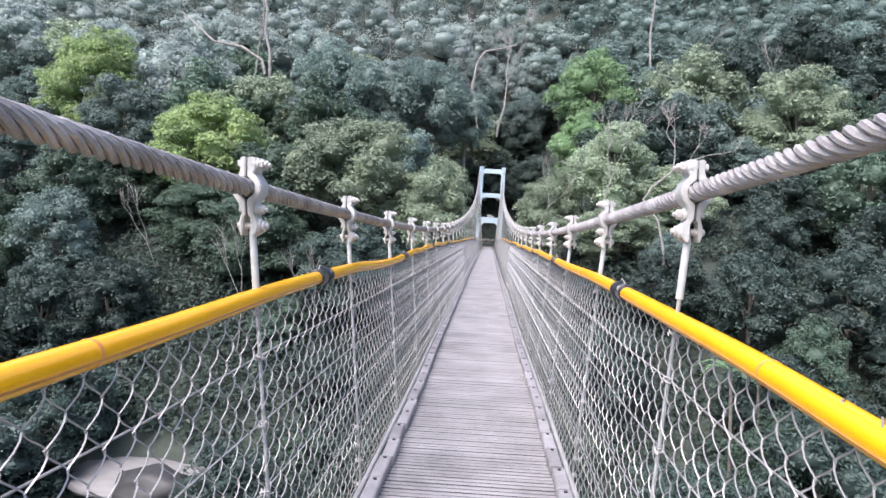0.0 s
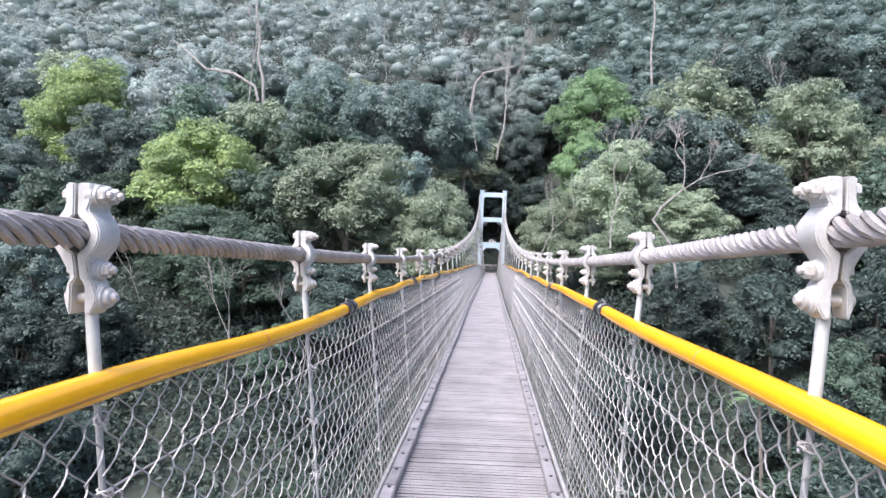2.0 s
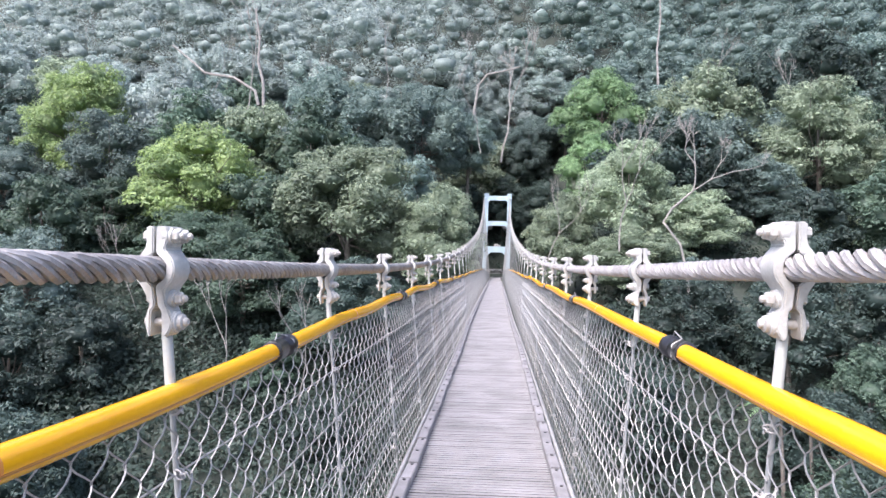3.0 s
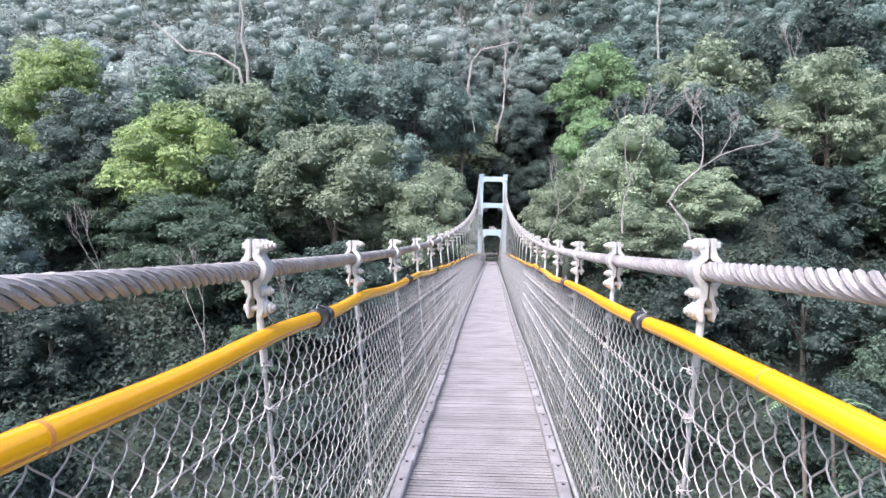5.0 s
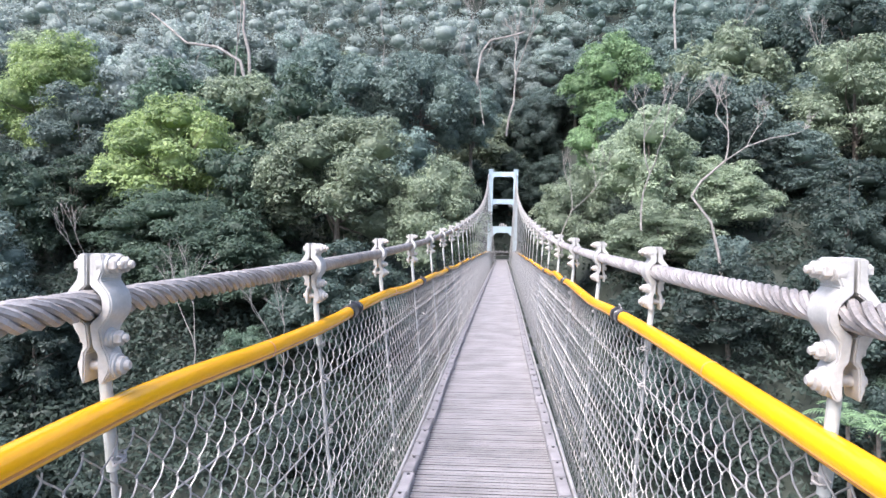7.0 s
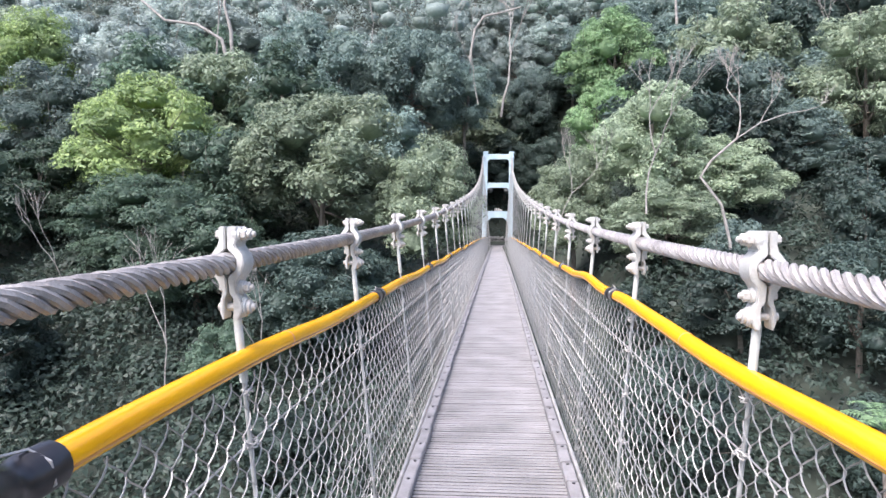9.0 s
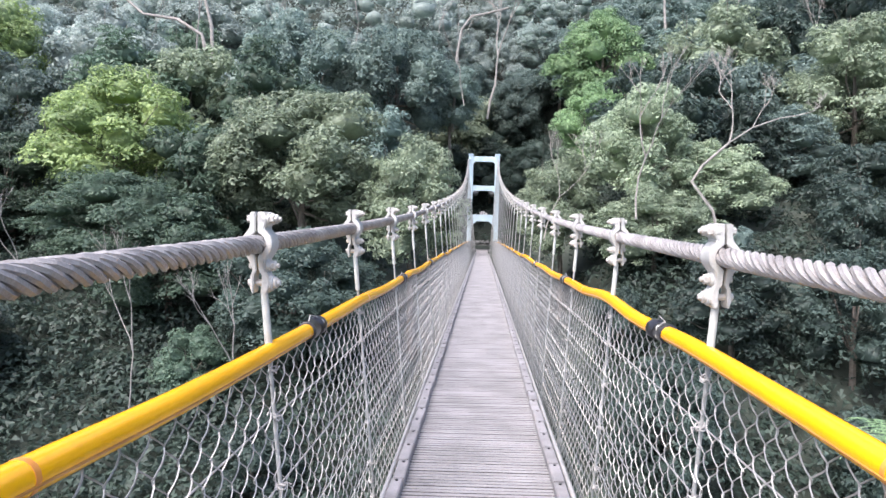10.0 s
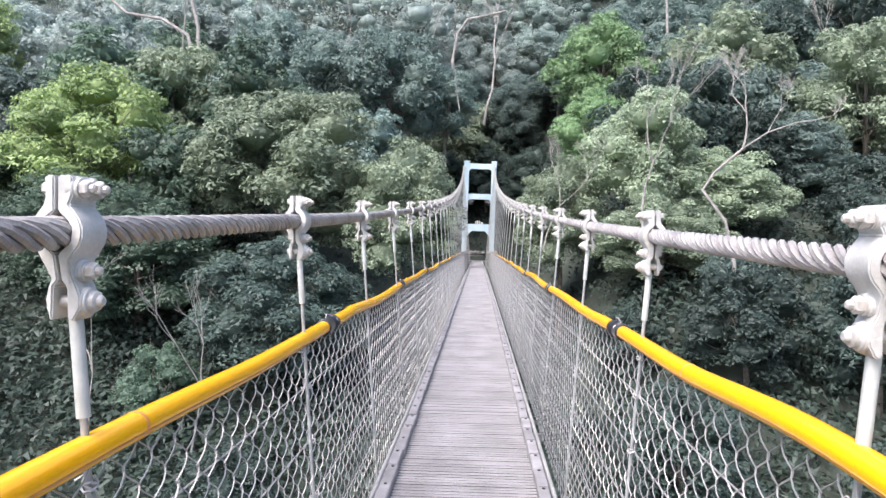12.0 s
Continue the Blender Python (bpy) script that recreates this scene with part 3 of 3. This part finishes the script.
def tree_meshes(seed, R, Hc, trunk, count, size, mat, lobes=13, bark=None):
    """A domed crown of boughs, each with its own leafy tufts, over a trunk; returns trunk and crown meshes and the crown's top."""
    rng = np.random.default_rng(seed)
    cs, rs, hull_v, hull_f, base = [], [], [], [], 0
    for i in range(lobes):
        z = 1.0 - 1.75 * (i + 0.35) / lobes
        a = i * 2.39996 + rng.uniform(-0.35, 0.35)
        w = math.sqrt(max(0.0, 1 - z * z))
        out = rng.uniform(0.48, 0.70)
        c = np.array([R * out * w * math.cos(a), R * out * w * math.sin(a), trunk + Hc * 0.72 * z * rng.uniform(0.85, 1.1)])
        r = R * rng.uniform(0.30, 0.45)
        v, f = lump(c, r * 0.56, seed + 3.7 * i, 0.72)
        hull_v.append(v)
        hull_f.append(f + base)
        base += len(v)
        cs.append(c)
        rs.append(r * 0.9)
        for j in range(10):
            d = rng.normal(size=3)
            d /= np.linalg.norm(d)
            d = d + 0.7 * np.array([w * math.cos(a), w * math.sin(a), max(z, 0.1)])
            d /= np.linalg.norm(d)
            cs.append(c + d * r * np.array([1, 1, 0.75]) * rng.uniform(0.72, 1.02))
            rs.append(R * rng.uniform(0.09, 0.2))
    v, f = leaf_cloud(cs, rs, count, size, rng, flat=0.75, inner=0.2)
    top_z = float(np.percentile(v[:, 2], 99.7))
    crown = leaf_mesh("crown", np.concatenate([v] + hull_v), np.concatenate([f] + [q + len(v) for q in hull_f]), mat)
    s = Shape()
    lean = Vector((rng.uniform(-0.6, 0.6), rng.uniform(-0.6, 0.6), 0))
    r0 = 0.04 * R
    top = Vector((0, 0, trunk + Hc * 0.4)) + lean
    s.tube([(0, 0, -9), (0, 0, 0), tuple(lean * 0.3 + Vector((0, 0, trunk * 0.5))), tuple(top)], [r0 * 1.5, r0 * 1.2, r0, r0 * 0.4], 7)
    for i in range(11):
        c = Vector(cs[int(rng.integers(3, len(cs)))])
        st = Vector((0, 0, trunk * rng.uniform(0.45, 0.95))) + lean * 0.4
        mid = (st + c) / 2 + Vector((rng.uniform(-0.5, 0.5), rng.uniform(-0.5, 0.5), rng.uniform(-0.6, 0.3)))
        s.tube([st, mid, c, c + Vector((0, 0, rs[0] * 0.7))], [r0 * 0.45, r0 * 0.26, r0 * 0.10, r0 * 0.05], 4, False)
    return s.mesh("trunk", bark or M_BARK, True), crown, top_z


NEAR = [tree_meshes(10 + k, 5.0, 5.0 + 0.5 * (k % 3), 4.6 + 0.4 * (k % 4), 29000, 0.120, L_MID, 17 + 2 * (k % 3)) for k in range(5)]
MID = [tree_meshes(40 + k, 5.0, 5.2 + 0.6 * (k % 3), 5.2, 9000, 0.190, L_MID, 15 + k % 3) for k in range(4)]
SMALL = [tree_meshes(60 + k, 5.0, 5.0 + 0.5 * (k % 3), 4.8, 11000, 0.160, L_MID, 15 + k % 3) for k in range(4)]
LEAVES = {"dark": (L_DARK, "dark green evergreen tree with a dense crown"), "mid": (L_MID, "green broadleaf tree with a rounded crown"),
          "olive": (L_OLIVE, "olive green broadleaf tree with a loose crown"), "blue": (L_BLUE, "grey green broadleaf tree with a dense crown"), "hazy": (L_HAZY, "hillside tree with haze put into its pale leaf colour"),
          "bright": (L_BRIGHT, "bright green tree with fresh leaves"), "yellow": (L_YELLOW, "yellow green tree in fresh leaf")}


def plant_tree(protos, k, x, y, size, col, top=None, tall=1.0):
    """A tree on the ground, or with its crown's top at a height; the trunk then runs down to the ground."""
    mat, label = LEAVES[col]
    tr, cr, high = protos[k % len(protos)]
    zz = ground_z(x, y) - 0.3
    if top is not None:
        tall = max(0.6, (top - zz) / (high * size))
        if tall > 1.1:
            tall, zz = 1.1, top - high * size * 1.1
    t = thing("tree", label, "tree", pose(x, y, zz, 0, 0, random.uniform(0, 360)) @ Matrix.Diagonal((size, size, size * tall, 1)), "forest trees")
    part("trunk", tr, t)
    c = part("crown", cr, t)
    c.material_slots[0].link = "OBJECT"
    c.material_slots[0].material = mat
    return t


# x, y, crown top, crown radius and colour of the trees that stand out
taken = []
for i, (x, y, top, R, col) in enumerate((
        (-31.5, 72, 15.3, 7.6, "yellow"), (-40, 70, 9.5, 6.0, "mid"), (-28, 64, 6.0, 5.5, "mid"), (-14.5, 68, 12.8, 7.5, "olive"),
        (-5.5, 66, 8.6, 4.6, "olive"), (-22, 61, 4.6, 6.0, "mid"), (-12, 58, 1.6, 5.5, "dark"), (-21, 95, 26.6, 7.2, "blue"),
        (-10.5, 95, 26.2, 7.0, "blue"), (-29, 93, 20.0, 5.2, "blue"), (14.5, 100, 29.2, 6.4, "bright"), (12.5, 92, 18.2, 4.6, "bright"))):
    plant_tree(NEAR, i, x, y, R / 5, col, top)
    taken.append((x, y, R))
# the dark ones behind the tower put the gully's shade into leaf colour
for i, (x, y, top, R, col) in enumerate((
        (24, 103, 27.5, 7.0, "blue"), (13.5, 73, 13.9, 5.4, "olive"), (6.8, 74, 8.6, 4.4, "olive"), (20, 74, 9.4, 5.0, "olive"),
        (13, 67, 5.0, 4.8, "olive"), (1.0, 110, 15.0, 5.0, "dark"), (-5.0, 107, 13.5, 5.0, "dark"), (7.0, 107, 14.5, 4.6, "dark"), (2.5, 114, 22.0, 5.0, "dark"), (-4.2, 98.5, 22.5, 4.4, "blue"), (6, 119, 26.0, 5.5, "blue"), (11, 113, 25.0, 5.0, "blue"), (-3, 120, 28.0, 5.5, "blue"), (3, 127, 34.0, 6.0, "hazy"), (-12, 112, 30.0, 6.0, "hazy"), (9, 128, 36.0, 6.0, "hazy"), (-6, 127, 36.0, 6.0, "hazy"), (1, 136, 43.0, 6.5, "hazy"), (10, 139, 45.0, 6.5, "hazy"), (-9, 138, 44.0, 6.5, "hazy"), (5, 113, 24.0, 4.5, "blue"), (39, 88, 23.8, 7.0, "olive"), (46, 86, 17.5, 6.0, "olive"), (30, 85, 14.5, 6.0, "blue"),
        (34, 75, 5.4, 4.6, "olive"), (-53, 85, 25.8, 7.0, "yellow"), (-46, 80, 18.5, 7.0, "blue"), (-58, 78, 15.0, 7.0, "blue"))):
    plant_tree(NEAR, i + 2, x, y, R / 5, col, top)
    taken.append((x, y, R))
rt = random.Random(5)
far_cs, far_rs = [], []
gy = 36.0
while gy < 190:
    step = 6.6 if gy < 62 else 8.6 if gy < 112 else 9.0
    half = min(0.69 * gy + 7, 105)
    gx = -half
    while gx < half:
        x, y = gx + rt.uniform(-2.6, 2.6), gy + rt.uniform(-2.6, 2.6)
        gx += step
        if (abs(x) < 7.5 and y < 104) or (-29 < x < -15 and y < 48):
            continue
        if any((x - a) ** 2 + (y - b) ** 2 < (0.85 * r) ** 2 for a, b, r in taken):
            continue
        if any(0 < b - y < 12 and abs(x - a * y / b) < 0.8 * r and y > 56 for a, b, r in (taken[0], taken[3], taken[10], taken[13])):
            continue
        low = any(0 < b - y < 13 and b < 104 and abs(x - a * y / b) < 0.75 * r for a, b, r in taken)
        size = rt.uniform(0.85, 1.35) * (0.72 if y < 64 else 1.18)
        if low:
            size *= 0.62
        if abs(x - 2) < 5 and y < 116:
            size *= 0.8
        # dark leaves paint in shade behind the tower and low down, hazy ones haze
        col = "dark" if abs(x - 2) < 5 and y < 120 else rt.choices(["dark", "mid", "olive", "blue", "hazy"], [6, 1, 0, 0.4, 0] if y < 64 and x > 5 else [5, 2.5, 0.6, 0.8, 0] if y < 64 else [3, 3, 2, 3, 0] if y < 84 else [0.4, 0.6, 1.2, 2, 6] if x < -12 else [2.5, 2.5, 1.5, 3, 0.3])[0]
        if y < 118:
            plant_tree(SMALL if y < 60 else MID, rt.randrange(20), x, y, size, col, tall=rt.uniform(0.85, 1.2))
        else:
            z, R = ground_z(x, y), 5.0 * size * 1.1
            lift = rt.uniform(-1.5, 2.5)
            for q in range(20):
                a, w = q * 2.4, math.sqrt((q + 0.5) / 20)
                far_cs.append((x + R * w * math.cos(a), y + R * w * math.sin(a), z + lift + 4.5 + 7.5 * (1 - w * w) * rt.uniform(0.7, 1.1)))
                far_rs.append(R * rt.uniform(0.20, 0.40))
    gy += step
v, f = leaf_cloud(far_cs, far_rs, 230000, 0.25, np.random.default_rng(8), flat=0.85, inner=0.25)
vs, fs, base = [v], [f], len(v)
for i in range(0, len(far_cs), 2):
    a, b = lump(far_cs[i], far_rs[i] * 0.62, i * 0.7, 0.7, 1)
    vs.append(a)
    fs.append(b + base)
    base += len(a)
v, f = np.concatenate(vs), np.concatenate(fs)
thing("far_woods", "upper hillside forest with haze put into its grey green colour", "forest", kind="stuff", me=leaf_mesh("far_woods", v, f, L_HAZY))
far = bpy.data.objects["far_woods"].data
far.materials.append(L_BLUE)
# painted haze stops near x = 9 with a ragged edge; grey green beyond
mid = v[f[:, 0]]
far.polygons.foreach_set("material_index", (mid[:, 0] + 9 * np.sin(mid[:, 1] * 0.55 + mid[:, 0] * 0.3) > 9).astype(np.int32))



# ---- bare and pale-stemmed trees ----
def bare_tree(base, height, lean, seed, label, forks=4, depth=4, r=0.16, spread=0.55, stem=(), side=()):
    """A leafless tree: a stem that forks again and again into fine twigs."""
    rng = random.Random(seed)
    s = Shape()

    def grow(p, d, L, r, left):
        pts, rad = [p], [r]
        for k in range(3):
            d = (d + Vector((rng.uniform(-0.22, 0.22), rng.uniform(-0.22, 0.22), rng.uniform(-0.05, 0.15)))).normalized()
            p = p + d * L / 3
            pts.append(p)
            rad.append(r * (1 - 0.14 * (k + 1)))
        s.tube(pts, rad, 6 if r > 0.05 else 4, False)
        if left:
            for k in range(2 if left > 2 else forks - 1):
                e = (d + Vector((rng.uniform(-1, 1), rng.uniform(-0.6, 0.6), rng.uniform(-0.3, 0.6))) * spread).normalized()
                grow(pts[-1 if k < 2 else 2], e, L * rng.uniform(0.6, 0.8), r * 0.68, left - 1)

    for line, k in ((stem, 1.7), (side, 0.7)):
        if line:
            n = len(line)
            s.tube(line, [r * k * (1 - 0.45 * i / n) for i in range(n)], 7, False)
    if side:
        grow(Vector(side[-1]), Vector((1, 0, 0.25)).normalized(), height * 0.2, r * 0.4, 3)
        grow(Vector(side[1]), Vector((0.3, 0, 1)).normalized(), height * 0.3, r * 0.5, 4)
    grow(Vector(stem[-1] if stem else (0, 0, 0)), Vector(lean).normalized(), height * 0.42, r, depth)
    return thing("bare_tree", label, "tree", pose(*base), "bare trees", me=s.mesh("bare_tree", M_PALE, True))


def limb(pts, r, label):
    o = Vector(pts[0])
    n = len(pts)
    return thing("bare_tree", label, "tree", pose(*pts[0]), "bare trees",
                 me=Shape().tube([Vector(p) - o for p in pts], [r * (1 - 0.6 * i / n) for i in range(n)], 7).mesh("bare_tree", M_PALE, True))


bare_tree((16.2, 61, -4.0), 5.2, (0.02, 0, 1), 3, "leafless pale tree with a bent stem and a fan of twigs", 5, 5, 0.07, 0.75,
          stem=[(0, 0, 0), (-0.3, 0, 4.5), (-0.9, 0, 7.1), (-2.3, 0, 9.0), (-1.6, 0, 10.1), (0.1, 0, 11.6)], side=[(0.1, 0, 11.6), (1.6, 0, 12.6), (3.3, 0, 13.2), (4.6, 0, 13.4)])
bare_tree((0.5, 101, 16), 17, (0.1, 0, 1), 5, "tall pale tree with a wide leafless crown", 4, 5, 0.17, 0.5)
bare_tree((-36, 96, 22), 15, (0.1, 0, 1), 6, "tall pale tree with a wide leafless crown", 4, 5, 0.14, 0.5)
bare_tree((10.5, 62, 2.5), 10.5, (0.15, 0, 1), 8, "slim leafless pale tree among olive crowns", 4, 5, 0.08, 0.5)
for i, (x, y, z, h) in enumerate(((4.8, 68, 1.0, 8.5), (-2.0, 84, 14.5, 9.0), (-40, 92, 20, 11), (-17, 101, 24, 12), (-7, 102, 24, 13), (-25, 100, 22, 11), (30, 100, 22, 10), (40, 96, 18, 12), (-52, 92, 22, 12), (-20, 52, -9, 8.5), (-14, 51, -9, 8.0), (-31, 60, -4, 8))):
    bare_tree((x, y, z), h, (rt.uniform(-0.2, 0.2), 0, 1), 20 + i, "slender pale-stemmed tree with bare branches", 4, 4, 0.055, 0.5)
limb([(-32.9, 95, 16), (-33.1, 95, 26.3), (-33.9, 95, 29.5), (-33.7, 95, 32.5), (-34.4, 95, 37)], 0.25, "tall straight pale tree trunk")
limb([(-33.4, 94, 23), (-33.9, 94, 25), (-37, 94, 26.9), (-41.2, 94, 27.6), (-43.5, 94, 29.6), (-46, 94, 31.6)], 0.24, "curved pale leaning tree limb")
limb([(-3.9, 99, 14), (-3.4, 99, 23.4), (-2.8, 99, 26.8), (-1.6, 99, 28.4), (0.6, 99, 28.8), (3.0, 99, 29.4)], 0.19, "bent pale tree trunk")
limb([(24, 107, 18), (24.3, 107, 29), (24.1, 107, 34), (24.6, 107, 39), (24.4, 107, 45)], 0.2, "tall straight pale tree trunk")


# ---- undergrowth ----
def build_undergrowth():
    rng = np.random.default_rng(3)
    cs, rs = [], []
    while len(cs) < 4400:
        y = rng.uniform(28, 118)
        x = rng.uniform(-0.8, 0.8) * (y + 10)
        if (abs(x) < 5 and y > 70 and y < 104) or (rng.random() > 1.5 - y / 100 and abs(x) > 9) or (-28 < x < -16 and 38 < y < 47):
            continue
        cs.append((x, y, ground_z(x, y) + 0.4))
        rs.append(rng.uniform(0.9, 2.4))
    # taller thickets on the open river bank
    while len(cs) < 5300:
        x, y = rng.uniform(-46, -7), rng.uniform(30, 60)
        if -28 < x < -16 and 36 < y < 46.5:
            continue
        cs.append((x, y, ground_z(x, y) + rng.uniform(0.3, 1.6)))
        rs.append(rng.uniform(1.0, 2.2))
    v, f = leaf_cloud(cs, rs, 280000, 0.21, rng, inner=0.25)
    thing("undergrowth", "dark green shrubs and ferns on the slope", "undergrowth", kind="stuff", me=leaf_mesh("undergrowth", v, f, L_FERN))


build_undergrowth()


def build_tree_fern(x, y, top):
    """A slim trunk with a crown of arching fronds, each of two rows of leaflets."""
    fern = thing("tree_fern", "tall tree fern with light green arching fronds", "tree fern", pose(x, y, top))
    part("trunk", Shape().tube([(0.5, 0.3, ground_z(x, y) - top - 0.5), (0.2, 0.1, -4), (0, 0, 0)], [0.16, 0.12, 0.09], 8).mesh("trunk", M_BARK, True), fern)
    frond = Shape()
    mid = [Vector((2.1 * k, 0, 0.75 * math.sin(2.3 * k) - 0.55 * k * k)) for k in [i / 16 for i in range(17)]]
    frond.tube(mid, [0.02 - 0.001 * i for i in range(17)], 4, False)
    for i in range(2, 17):
        L = 0.42 * math.sin(math.pi * (0.16 + 0.80 * i / 17))
        for q in (-1, 1):
            b, n = mid[i], len(frond.v)
            frond.v += [b + Vector((-0.045, 0, 0)), b + Vector((0.045, 0, 0)), b + Vector((0.16, q * L, -0.22 * L)), b + Vector((0.05, q * L * 0.55, -0.05 * L))]
            frond.f.append((n, n + 1, n + 2, n + 3))
    me = frond.mesh("frond", L_BRIGHT)
    for i in range(11):
        part("frond", me, fern, m=pose(0, 0, 0, 0, random.uniform(-14, 12), i * 360 / 11 + random.uniform(-8, 8)))


build_tree_fern(15.5, 42, -6.6)
build_tree_fern(18.4, 45, -7.6)


# ---- landing behind the tower ----
def rock_mesh(seed, mat, squash=0.7):
    bm = bmesh.new()
    bmesh.ops.create_icosphere(bm, subdivisions=3, radius=1.0)
    for vv in bm.verts:
        n = noise.noise(vv.co * 1.3 + Vector((seed * 7, 0, 0))) + 0.4 * noise.noise(vv.co * 3.1 + Vector((0, seed * 5, 0)))
        vv.co *= 1 + 0.32 * n
        vv.co.z *= squash
    me = bpy.data.meshes.new("rock")
    bm.to_mesh(me)
    bm.free()
    me.materials.append(mat)
    me.shade_smooth()
    return me


ZL = deck_z(TOWER_Y)
thing("landing", "grey concrete landing at the bridge end", "landing", kind="structure", me=Shape().box((0, 99.4, ZL - 0.25), (4.6, 7.5, 0.5), 0.02).mesh("landing", M_ROAD))
wall = thing("landing_wall", "low grey stone wall across the landing's end", "wall", kind="structure")
stone = rock_mesh(1, M_ROCK, 0.8)
for i in range(9):
    for j in range(2):
        part("stone", stone, wall, m=pose(-2.0 + 0.5 * i + 0.2 * j, 103.2 + random.uniform(-0.1, 0.1), ZL + 0.3 + 0.55 * j, random.uniform(0, 360), 0, random.uniform(0, 360)) @ Matrix.Diagonal((0.36, 0.3, 0.38, 1)))
# stand-ins for two unidentified pale shapes under the tower's middle beam
for x, z in ((-1.2, 6.9), (1.5, 6.8)):
    thing("boulder", "pale grey lump standing in for an unidentified shape on the tower", "boulder", pose(x, 106, z, 0, 0, 40 * x) @ Matrix.Diagonal((0.75, 0.6, 0.6, 1)), me=stone)
v, f = leaf_cloud([(0, 0, 0), (0.1, 0, 0.4), (-0.15, 0, -0.35)], [0.4, 0.3, 0.3], 220, 0.12, np.random.default_rng(4))
thing("clinging_plant", "dark plant clinging to the tower leg", "plant", pose(-1.65, TOWER_Y - 0.6, 4.9), me=leaf_mesh("clinging_plant", v, f, L_DARK))
thing("gravel_bank", "pale gravel bank beside the river", "gravel bank", pose(-22, 43.5, -16.7) @ Matrix.Diagonal((6.6, 3.9, 1.3, 1)), kind="structure", me=rock_mesh(3, M_GRAVEL, 0.8))
thing("boulder", "dark rounded boulder on the gravel bank", "boulder", pose(-20.3, 39.6, -15.6) @ Matrix.Diagonal((2.4, 1.7, 1.8, 1)), me=rock_mesh(2, M_DARKROCK, 0.8))
